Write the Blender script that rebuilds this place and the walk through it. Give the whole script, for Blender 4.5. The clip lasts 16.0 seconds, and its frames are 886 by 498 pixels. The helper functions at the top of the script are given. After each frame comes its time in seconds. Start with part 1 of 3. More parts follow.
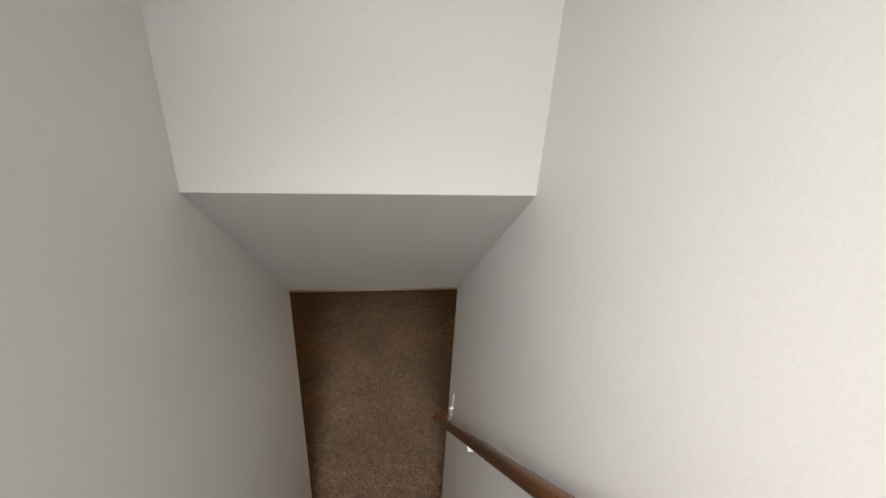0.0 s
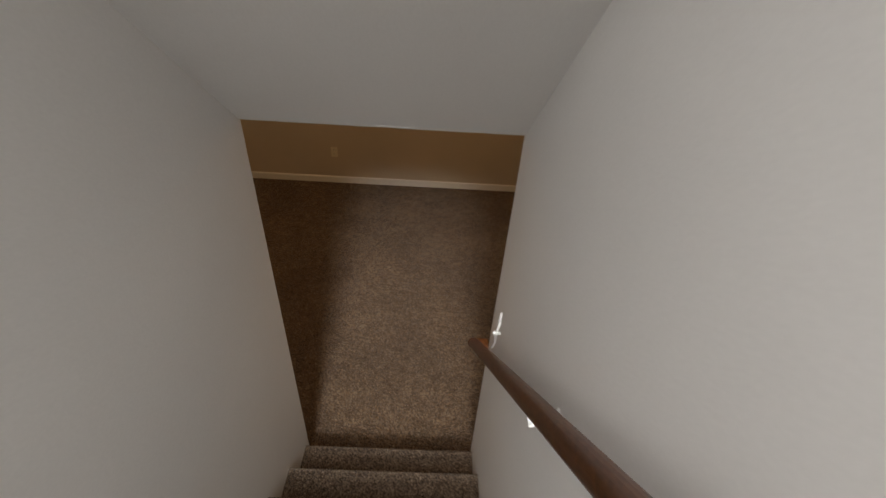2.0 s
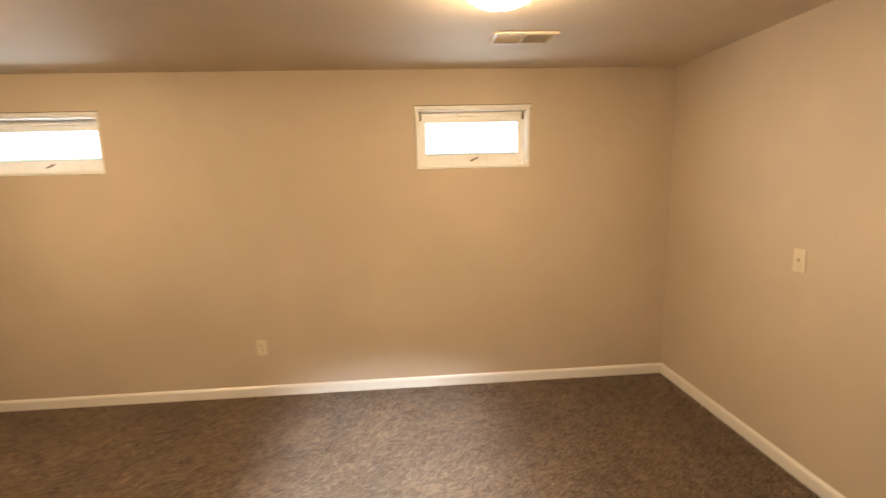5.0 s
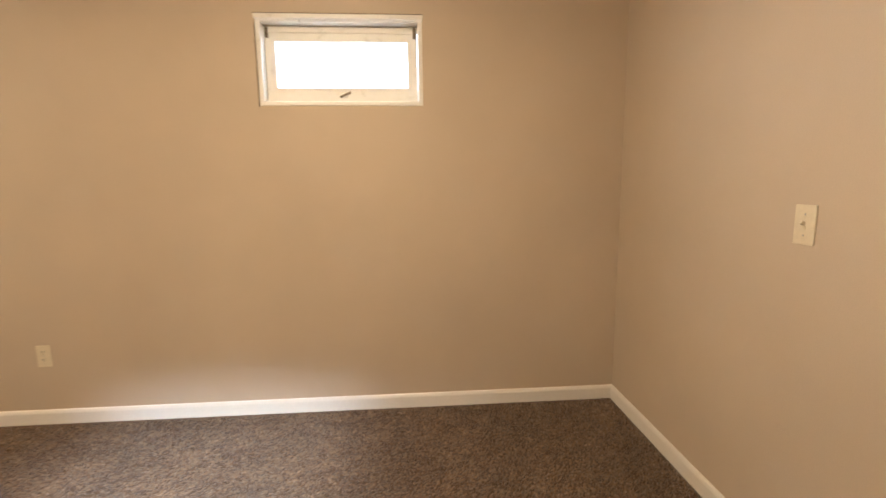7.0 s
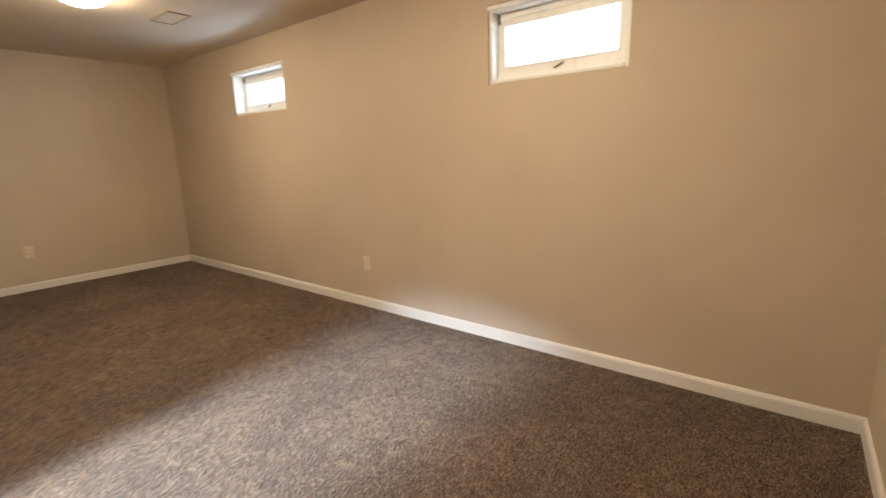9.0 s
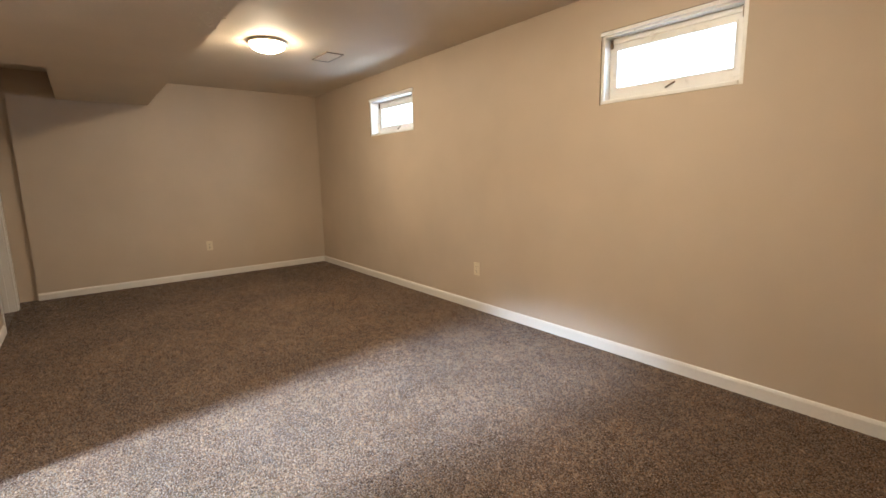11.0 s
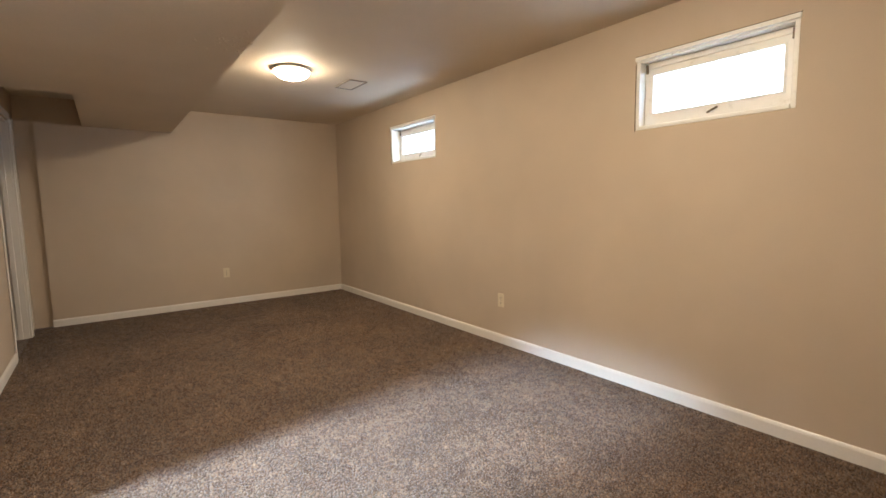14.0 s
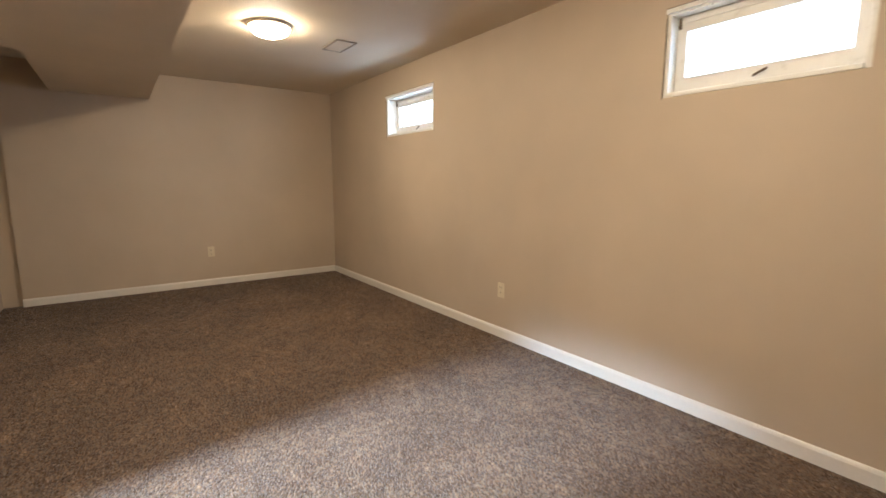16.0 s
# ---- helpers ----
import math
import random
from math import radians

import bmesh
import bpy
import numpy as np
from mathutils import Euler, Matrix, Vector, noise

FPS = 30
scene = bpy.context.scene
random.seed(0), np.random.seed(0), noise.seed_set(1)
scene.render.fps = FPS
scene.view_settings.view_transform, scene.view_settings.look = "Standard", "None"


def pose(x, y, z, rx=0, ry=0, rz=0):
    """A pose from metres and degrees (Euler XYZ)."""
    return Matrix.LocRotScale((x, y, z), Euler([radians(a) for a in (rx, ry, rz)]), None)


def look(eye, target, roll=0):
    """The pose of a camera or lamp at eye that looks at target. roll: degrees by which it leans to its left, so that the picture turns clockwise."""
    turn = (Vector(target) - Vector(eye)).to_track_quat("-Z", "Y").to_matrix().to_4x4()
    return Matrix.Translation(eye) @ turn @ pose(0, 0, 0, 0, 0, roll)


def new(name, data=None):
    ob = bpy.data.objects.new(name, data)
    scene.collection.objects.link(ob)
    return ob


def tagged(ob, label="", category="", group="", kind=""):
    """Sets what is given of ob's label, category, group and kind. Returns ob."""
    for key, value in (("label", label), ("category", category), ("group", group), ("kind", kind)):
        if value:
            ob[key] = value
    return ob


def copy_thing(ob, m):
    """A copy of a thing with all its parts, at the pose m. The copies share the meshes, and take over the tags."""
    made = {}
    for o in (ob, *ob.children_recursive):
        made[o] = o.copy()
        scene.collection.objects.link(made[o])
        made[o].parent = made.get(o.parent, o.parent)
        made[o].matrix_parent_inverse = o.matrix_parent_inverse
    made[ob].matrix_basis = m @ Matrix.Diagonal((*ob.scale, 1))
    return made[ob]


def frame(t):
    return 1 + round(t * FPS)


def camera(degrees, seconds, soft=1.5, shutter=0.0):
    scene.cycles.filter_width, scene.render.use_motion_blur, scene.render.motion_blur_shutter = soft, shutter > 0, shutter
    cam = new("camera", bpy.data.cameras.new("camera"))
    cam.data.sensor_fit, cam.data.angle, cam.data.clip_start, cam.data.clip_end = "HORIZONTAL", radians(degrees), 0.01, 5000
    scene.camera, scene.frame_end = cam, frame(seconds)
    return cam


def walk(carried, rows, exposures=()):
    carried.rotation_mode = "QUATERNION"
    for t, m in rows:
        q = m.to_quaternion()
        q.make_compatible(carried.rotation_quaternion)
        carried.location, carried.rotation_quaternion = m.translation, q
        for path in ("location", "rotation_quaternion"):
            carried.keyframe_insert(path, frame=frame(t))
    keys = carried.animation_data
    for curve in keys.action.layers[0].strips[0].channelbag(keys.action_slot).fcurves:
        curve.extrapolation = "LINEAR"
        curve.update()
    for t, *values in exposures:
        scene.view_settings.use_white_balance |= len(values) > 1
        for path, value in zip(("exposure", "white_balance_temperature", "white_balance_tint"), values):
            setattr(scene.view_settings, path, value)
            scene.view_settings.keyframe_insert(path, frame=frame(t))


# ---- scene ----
cam = camera(88.7, 16.0, shutter=0.5)
PATH = [
    (0, (-2.05, -5.391, 3.234), (-1.784, -3.607, 2.369), 3.3),
    (0.5, (-2.026, -5.275, 3.134), (-1.715, -3.496, 2.274), 2.4),
    (1, (-2.108, -5.09, 2.952), (-1.775, -3.300, 2.125), 4.6),
    (1.5, (-1.991, -4.836, 2.687), (-1.856, -3.213, 1.527), 4.4),
    (2, (-1.926, -4.645, 2.517), (-1.865, -3.031, 1.337), 4.1),
    (2.5, (-1.912, -4.334, 2.304), (-2.024, -2.649, 1.232), -1.1),
    (3, (-1.945, -4.072, 2.114), (-2.052, -2.287, 1.22), 0.9),
    (3.5, (-1.954, -3.782, 1.953), (-2.148, -1.934, 1.232), -0.6),
    (4, (-1.982, -3.581, 1.807), (-2.273, -1.69, 1.222), -2.6),
    (4.5, (-2.066, -3.403, 1.671), (-2.155, -1.464, 1.189), -3.7),
    (5, (-1.908, -3.223, 1.556), (-1.771, -1.253, 1.242), -1.6),
    (5.2, (-1.769, -3.141, 1.51), (-1.605, -1.169, 1.223), -1.2),
    (7.3, (-0.954, -2.222, 1.23), (-0.827, -0.25, 0.925), -0.4),
    (7.5, (-0.820, -2.155, 1.235), (-0.920, -0.203, 0.819), 1.1),
    (8, (-0.69, -2.245, 1.168), (-1.203, -0.347, 0.803), 1.9),
    (8.5, (-0.489, -2.293, 1.215), (-1.419, -0.569, 0.813), -1.2),
    (9, (-0.338, -2.434, 1.216), (-1.543, -0.891, 0.805), -1.7),
    (9.5, (-0.155, -2.621, 1.2), (-1.524, -1.226, 0.777), -1.2),
    (10, (-0.113, -2.651, 1.21), (-1.601, -1.377, 0.809), -1.2),
    (12.5, (-0.224, -2.689, 1.161), (-1.786, -1.466, 0.907), -0.5),
    (13, (-0.276, -2.75, 1.164), (-1.834, -1.518, 0.93), -0.5),
    (13.5, (-0.321, -2.754, 1.162), (-1.885, -1.525, 0.95), -0.6),
    (14, (-0.295, -2.63, 1.194), (-1.891, -1.442, 0.991), -0.9),
    (14.5, (-0.29, -2.533, 1.222), (-1.903, -1.367, 1.025), -1.1),
    (15, (-0.3, -2.484, 1.231), (-1.906, -1.312, 1.016), -0.9),
    (15.5, (-0.318, -2.463, 1.208), (-1.907, -1.277, 0.948), -0.4),
    (16, (-0.545, -2.329, 1.186), (-2.15, -1.173, 0.892), 0.1),
]
EXPOSURES = [(0.0, -2.6, 8700, 19), (1.0, -2.55, 8700, 19), (1.5, -2.25, 8700, 19), (2.0, -2.45, 8700, 18), (2.5, -2.45, 8900, 18), (3.0, -1.95, 9900, 19), (3.5, -1.05, 11500, 20), (4.0, -0.6, 9800, 16), (4.5, -0.1, 8600, 13),
             (5.0, 0.1, 7400, 12), (7.5, 0.1, 6400, 10), (9.0, 0.1, 6050, 8), (12.5, 0.05, 5750, 8), (16.0, 0.05, 5750, 8)]
walk(cam, [(t, look(eye, target, roll)) for t, eye, target, roll in PATH], EXPOSURES)

# ---------------------------------------------------------------- plan
XE, XW = 0.0, -6.25            # east and west walls of the basement room
YN, YS = 0.0, -3.265            # window wall and stair wall
ZC, ZS = 2.28, 2.02           # ceiling and soffit underside
SX0, SX1 = -2.535, -1.640        # stair shaft
DOOR_Z = 1.978                  # head of the stair opening
HEAD_Y, HEAD_Z = -4.275, 2.850    # where the sloped ceiling meets the upper wall
RISE, RUN, Y_STEP = 0.190, 0.224, -3.322
STEPS = 14
Z_UP = RISE * STEPS            # upper floor
Y_TOP = Y_STEP - RUN * (STEPS - 1)
Y_BACK = -8.2
ZC_UP = Z_UP + 4.2
SOF_Y = -1.957                  # front face of the soffit
NOTCH_X, NOTCH_Y = -4.60, -2.745
WT = 0.24
WINDOWS = [(-4.770, -3.925, 1.637, 2.026), (-1.850, -1.048, 1.611, 2.026)]

# ---------------------------------------------------------------- world and lights
world = bpy.data.worlds.new("world")
scene.world = world
world.use_nodes = True
wn = world.node_tree
sky = wn.nodes.new("ShaderNodeTexSky")
sky.sky_type = "NISHITA"
sky.sun_disc = False
sky.sun_elevation = radians(38)
sky.sun_rotation = radians(111)
bg = wn.nodes["Background"]
bg.inputs["Strength"].default_value = 0.15
wn.links.new(sky.outputs[0], bg.inputs["Color"])

sun = new("sun", bpy.data.lights.new("sun", "SUN"))
sun.data.energy = 3.0
sun.data.angle = radians(0.53)
sun.data.color = (1.0, 0.95, 0.88)
sun.matrix_world = look((13, -5, 11), (0.0, 0.0, 0.5))


def opening_light(name, x, y, z, w, h, aim, power, color):
    """Sky-coloured area lamp set in an opening of the walls."""
    lamp = new(name, bpy.data.lights.new(name, "AREA"))
    lamp.data.shape = "RECTANGLE"
    lamp.data.size, lamp.data.size_y = w, h
    lamp.data.energy = power
    lamp.data.color = color
    lamp.matrix_world = look((x, y, z), aim)
    return lamp


DAY = (0.69, 0.84, 1.0)
upper = opening_light("upper_window_light", -2.10, Y_BACK + 0.3, 4.52, 0.84, 0.8, (-2.1, -2.15, 0.0), 56, DAY)
upper.data.spread = radians(25)
# Unseen fill lamp, added to brighten the stairwell's east wall.
landing = opening_light("landing_window_light", SX0 - 0.05, -5.98, 3.95, 1.05, 1.1, (SX1, -4.3, 1.5), 140, DAY)
landing.data.spread = radians(95)
for wx0, wx1, wz0, wz1 in WINDOWS:
    opening_light("basement_window_light", (wx0 + wx1) / 2, 0.19, (wz0 + 0.116 + wz1) / 2, wx1 - wx0 - 0.01, wz1 - wz0 - 0.12,
                 ((wx0 + wx1) / 2, -2.0, (wz0 + 0.116 + wz1) / 2), 10, DAY)


# ---------------------------------------------------------------- materials
def nodes_of(name, rough=0.6, metal=0.0):
    m = bpy.data.materials.new(name)
    m.use_nodes = True
    t = m.node_tree
    b = t.nodes["Principled BSDF"]
    b.inputs["Roughness"].default_value = rough
    b.inputs["Metallic"].default_value = metal
    return m, t, b


def noise_node(t, scale, detail=4.0, rough=0.55, stretch=None):
    co = t.nodes.new("ShaderNodeTexCoord")
    n = t.nodes.new("ShaderNodeTexNoise")
    n.inputs["Scale"].default_value = scale
    n.inputs["Detail"].default_value = detail
    n.inputs["Roughness"].default_value = rough
    if stretch:
        mp = t.nodes.new("ShaderNodeMapping")
        mp.inputs["Scale"].default_value = stretch
        t.links.new(co.outputs["Object"], mp.inputs["Vector"])
        t.links.new(mp.outputs["Vector"], n.inputs["Vector"])
    else:
        t.links.new(co.outputs["Object"], n.inputs["Vector"])
    return n


def ramp(t, src, stops):
    r = t.nodes.new("ShaderNodeValToRGB")
    while len(r.color_ramp.elements) < len(stops):
        r.color_ramp.elements.new(0.5)
    for e, (p, c) in zip(r.color_ramp.elements, stops):
        e.position, e.color = p, (*c, 1)
    t.links.new(src, r.inputs["Fac"])
    return r


def mix(t, mode, fac, a, b):
    m = t.nodes.new("ShaderNodeMix")
    m.data_type, m.blend_type = "RGBA", mode
    m.inputs[0].default_value = fac
    t.links.new(a, m.inputs[6])
    t.links.new(b, m.inputs[7])
    return m.outputs[2]


def bump(t, b, src, strength, dist, after=None):
    n = t.nodes.new("ShaderNodeBump")
    n.inputs["Strength"].default_value = strength
    n.inputs["Distance"].default_value = dist
    t.links.new(src, n.inputs["Height"])
    if after is not None:
        t.links.new(after.outputs[0], n.inputs["Normal"])
    t.links.new(n.outputs[0], b.inputs["Normal"])
    return n


def paint(name, color, rough=0.55, vary=0.06, grain=260.0, relief=0.12, wave=0.0):
    """Rolled wall paint: cloudy tint, roller stipple and a slow unevenness of the plaster."""
    m, t, b = nodes_of(name, rough)
    big = noise_node(t, 1.3, 3)
    fine = noise_node(t, grain, 2)
    lo = tuple(c * (1 - vary) for c in color)
    hi = tuple(min(1, c * (1 + vary)) for c in color)
    r1 = ramp(t, big.outputs["Fac"], [(0.3, lo), (0.7, hi)])
    r2 = ramp(t, fine.outputs["Fac"], [(0.3, (0.95, 0.95, 0.95)), (0.7, (1, 1, 1))])
    t.links.new(mix(t, "MULTIPLY", 1.0, r1.outputs[0], r2.outputs[0]), b.inputs["Base Color"])
    first = bump(t, b, fine.outputs["Fac"], relief, 0.002)
    mid = noise_node(t, 9.0, 3)
    bump(t, b, mid.outputs["Fac"], 0.14 + wave, 0.003, first)
    return m


M_TAN = paint("tan_wall_paint", (0.56, 0.46, 0.35), 0.6)
M_CEIL = paint("ceiling_paint", (0.67, 0.58, 0.46), 0.7, 0.05, 120.0, 0.35)
M_WHITE = paint("stairwell_white_paint", (0.76, 0.74, 0.72), 0.5, 0.03, 180.0, 0.06, 0.0)
M_TRIM = paint("trim_white_paint", (0.80, 0.76, 0.70), 0.35, 0.03, 90.0, 0.1)
M_DOOR = paint("door_white_paint", (0.78, 0.75, 0.70), 0.4, 0.03, 90.0, 0.1)


def frame_paint():
    """Old white window enamel with rubbed dirt and chips."""
    m, t, b = nodes_of("worn_window_enamel", 0.4)
    a = noise_node(t, 14.0, 6, 0.7)
    c = noise_node(t, 55.0, 4, 0.7)
    r1 = ramp(t, a.outputs["Fac"], [(0.28, (0.66, 0.63, 0.57)), (0.42, (0.82, 0.80, 0.75)), (0.8, (0.87, 0.85, 0.80))])
    r2 = ramp(t, c.outputs["Fac"], [(0.24, (0.45, 0.41, 0.36)), (0.30, (1, 1, 1))])
    t.links.new(mix(t, "MULTIPLY", 1.0, r1.outputs[0], r2.outputs[0]), b.inputs["Base Color"])
    bump(t, b, c.outputs["Fac"], 0.25, 0.003)
    return m


M_FRAME = frame_paint()


def carpet(name):
    """Brown cut-pile carpet: speckled yarn, tufts and trodden drifts."""
    m, t, b = nodes_of(name, 0.95)
    yarn = noise_node(t, 135.0, 3, 0.8)
    drift = noise_node(t, 2.2, 5, 0.6)
    blot = noise_node(t, 17.0, 4, 0.7)
    r1 = ramp(t, yarn.outputs["Fac"], [(0.36, (0.022, 0.013, 0.008)), (0.46, (0.10, 0.064, 0.041)), (0.55, (0.23, 0.165, 0.118)), (0.66, (0.50, 0.40, 0.31))])
    r2 = ramp(t, drift.outputs["Fac"], [(0.35, (0.80, 0.78, 0.76)), (0.65, (1.0, 1.0, 1.0))])
    r3 = ramp(t, blot.outputs["Fac"], [(0.32, (0.66, 0.64, 0.62)), (0.55, (1.0, 1.0, 1.0))])
    col = mix(t, "MULTIPLY", 1.0, r1.outputs[0], r2.outputs[0])
    t.links.new(mix(t, "MULTIPLY", 1.0, col, r3.outputs[0]), b.inputs["Base Color"])
    b.inputs["Sheen Weight"].default_value = 0.25
    b.inputs["Sheen Roughness"].default_value = 0.5
    b.inputs["Specular IOR Level"].default_value = 0.1
    first = bump(t, b, yarn.outputs["Fac"], 0.9, 0.010)
    bump(t, b, blot.outputs["Fac"], 0.5, 0.012, first)
    return m


M_CARPET = carpet("brown_cut_pile_carpet")


def pile():
    """Single yarn tufts, each with its own shade of brown, lying in trodden drifts."""
    m, t, b = nodes_of("carpet_yarn", 0.9)
    geo = t.nodes.new("ShaderNodeNewGeometry")
    drift = noise_node(t, 2.2, 5, 0.6)
    blot = noise_node(t, 15.0, 5, 0.75)
    r1 = ramp(t, geo.outputs["Random Per Island"], [(0.0, (0.070, 0.037, 0.018)), (0.35, (0.132, 0.076, 0.040)), (0.7, (0.215, 0.132, 0.076)), (1.0, (0.35, 0.245, 0.16))])
    r2 = ramp(t, drift.outputs["Fac"], [(0.38, (0.74, 0.72, 0.70)), (0.62, (1.08, 1.08, 1.08))])
    r3 = ramp(t, blot.outputs["Fac"], [(0.40, (0.56, 0.53, 0.50)), (0.58, (1.0, 1.0, 1.0))])
    col = mix(t, "MULTIPLY", 1.0, r1.outputs[0], r2.outputs[0])
    clump = noise_node(t, 85.0, 2, 0.6)
    r4 = ramp(t, clump.outputs["Fac"], [(0.34, (0.58, 0.55, 0.52)), (0.50, (0.98, 0.97, 0.96)), (0.66, (1.32, 1.32, 1.32))])
    col = mix(t, "MULTIPLY", 1.0, col, r4.outputs[0])
    t.links.new(mix(t, "MULTIPLY", 1.0, col, r3.outputs[0]), b.inputs["Base Color"])
    b.inputs["Specular IOR Level"].default_value = 0.15
    b.inputs["Sheen Weight"].default_value = 0.2
    return m


M_PILE = pile()


def wood():
    m, t, b = nodes_of("stained_oak_varnish", 0.38)
    g = noise_node(t, 9.0, 6, 0.6, (14, 1, 14))
    r = ramp(t, g.outputs["Fac"], [(0.3, (0.085, 0.024, 0.007)), (0.55, (0.18, 0.058, 0.018)), (0.75, (0.26, 0.100, 0.035))])
    t.links.new(r.outputs[0], b.inputs["Base Color"])
    b.inputs["Coat Weight"].default_value = 0.15
    b.inputs["Specular IOR Level"].default_value = 0.3
    bump(t, b, g.outputs["Fac"], 0.15, 0.002)
    return m


M_WOOD = wood()


def plain(name, color, rough=0.4, metal=0.0):
    m, t, b = nodes_of(name, rough, metal)
    n = noise_node(t, 60.0, 3)
    r = ramp(t, n.outputs["Fac"], [(0.3, tuple(c * 0.92 for c in color)), (0.7, color)])
    t.links.new(r.outputs[0], b.inputs["Base Color"])
    return m


M_PLATE = plain("almond_plastic", (0.74, 0.66, 0.50), 0.35)
M_DARK = plain("dark_slot", (0.03, 0.028, 0.025), 0.6)
M_METAL = plain("dull_steel", (0.55, 0.53, 0.50), 0.35, 1.0)
M_OLD = plain("tarnished_bronze", (0.16, 0.125, 0.09), 0.45, 0.7)
M_BRKT = plain("white_enamel_metal", (0.80, 0.80, 0.79), 0.3)
M_RIM = plain("cream_lamp_rim", (0.62, 0.54, 0.42), 0.35)
M_VENT = plain("cream_vent_enamel", (0.70, 0.60, 0.46), 0.4)
# Darker cream that stands in for the shade in register gaps.
M_SHADE = plain("painted_vent_shade", (0.30, 0.25, 0.19), 0.7)
# Outdoor shade is put into this colour as a darker grey-blue.
M_GROUND = plain("shade_tinted_concrete_outside", (0.20, 0.22, 0.25), 0.9)


def glass():
    m = bpy.data.materials.new("window_glass")
    m.use_nodes = True
    b = m.node_tree.nodes["Principled BSDF"]
    b.inputs["Roughness"].default_value = 0.0
    b.inputs["IOR"].default_value = 1.45
    b.inputs["Transmission Weight"].default_value = 1.0
    return m


M_GLASS = glass()


def lit_glass(strength, color):
    m = bpy.data.materials.new("lit_alabaster_glass")
    m.use_nodes = True
    b = m.node_tree.nodes["Principled BSDF"]
    b.inputs["Base Color"].default_value = (0.9, 0.85, 0.75, 1)
    b.inputs["Roughness"].default_value = 0.3
    b.inputs["Emission Color"].default_value = (*color, 1)
    b.inputs["Emission Strength"].default_value = strength
    return m


M_BULB = lit_glass(150.0, (1.0, 0.77, 0.50))
M_BULB_DIM = lit_glass(110.0, (1.0, 0.77, 0.50))


# ---------------------------------------------------------------- mesh helpers
def part(name, bm, material, parent=None, label=""):
    me = bpy.data.meshes.new(name)
    bmesh.ops.recalc_face_normals(bm, faces=bm.faces)
    bm.to_mesh(me)
    bm.free()
    me.materials.append(material)
    ob = new(name, me)
    if parent is not None:
        ob.parent = parent
    if label:
        tagged(ob, label)
    return ob


def smooth(ob):
    for p in ob.data.polygons:
        p.use_smooth = True
    return ob


def empty(name, m, label, category, group="", kind=""):
    e = new(name)
    e.empty_display_size = 0.05
    e.matrix_world = m
    return tagged(e, label, category, group, kind)


def box(bm, x0, x1, y0, y1, z0, z1, bev=0.0, seg=1):
    vs = [bm.verts.new((x, y, z)) for x in (x0, x1) for y in (y0, y1) for z in (z0, z1)]
    fs = [bm.faces.new([vs[i] for i in q]) for q in
          ((0, 1, 3, 2), (4, 6, 7, 5), (0, 4, 5, 1), (2, 3, 7, 6), (0, 2, 6, 4), (1, 5, 7, 3))]
    if bev:
        es = {e for f in fs for e in f.edges}
        bmesh.ops.bevel(bm, geom=list(es), offset=bev, segments=seg, affect="EDGES", profile=0.6)
    return bm


def boxes(*specs, bev=0.0, seg=1):
    bm = bmesh.new()
    for s in specs:
        box(bm, *s, bev=bev, seg=seg)
    return bm


def holed(us, vs, holes, to3, thick):
    """A slab over the breaks us, vs with rectangular holes through it; to3(u, v, d) places a point."""
    bm = bmesh.new()
    cache = {}

    def vert(u, v, d):
        key = (round(u, 5), round(v, 5), d)
        if key not in cache:
            cache[key] = bm.verts.new(to3(u, v, d))
        return cache[key]

    def solid(i, j):
        if not (0 <= i < len(us) - 1 and 0 <= j < len(vs) - 1):
            return False
        cu, cv = (us[i] + us[i + 1]) / 2, (vs[j] + vs[j + 1]) / 2
        return not any(a < cu < b and c < cv < d for a, b, c, d in holes)

    for i in range(len(us) - 1):
        for j in range(len(vs) - 1):
            if not solid(i, j):
                continue
            u0, u1, v0, v1 = us[i], us[i + 1], vs[j], vs[j + 1]
            for d in (0.0, thick):
                bm.faces.new([vert(u0, v0, d), vert(u1, v0, d), vert(u1, v1, d), vert(u0, v1, d)])
            for (di, dj), (a, b) in (((-1, 0), ((u0, v0), (u0, v1))), ((1, 0), ((u1, v0), (u1, v1))),
                                     ((0, -1), ((u0, v0), (u1, v0))), ((0, 1), ((u0, v1), (u1, v1)))):
                if not solid(i + di, j + dj):
                    bm.faces.new([vert(*a, 0.0), vert(*b, 0.0), vert(*b, thick), vert(*a, thick)])
    return bm


def prism(profile, x0, x1):
    """A profile of (y, z) points drawn along x."""
    bm = bmesh.new()
    a = [bm.verts.new((x0, y, z)) for y, z in profile]
    b = [bm.verts.new((x1, y, z)) for y, z in profile]
    n = len(profile)
    bm.faces.new(a)
    bm.faces.new(b[::-1])
    for i in range(n):
        bm.faces.new([a[i], a[(i + 1) % n], b[(i + 1) % n], b[i]])
    return bm


def lathe(profile, seg=40, cap=False):
    """A profile of (r, z) points turned about z."""
    bm = bmesh.new()
    rings = []
    for r, z in profile:
        if r < 1e-5:
            rings.append([bm.verts.new((0, 0, z))])
        else:
            rings.append([bm.verts.new((r * math.cos(2 * math.pi * k / seg), r * math.sin(2 * math.pi * k / seg), z)) for k in range(seg)])
    for p, q in zip(rings, rings[1:]):
        for k in range(seg):
            l = (k + 1) % seg
            if len(p) == 1 and len(q) > 1:
                bm.faces.new([p[0], q[k], q[l]])
            elif len(q) == 1 and len(p) > 1:
                bm.faces.new([p[k], p[l], q[0]])
            elif len(p) > 1:
                bm.faces.new([p[k], p[l], q[l], q[k]])
    return bm


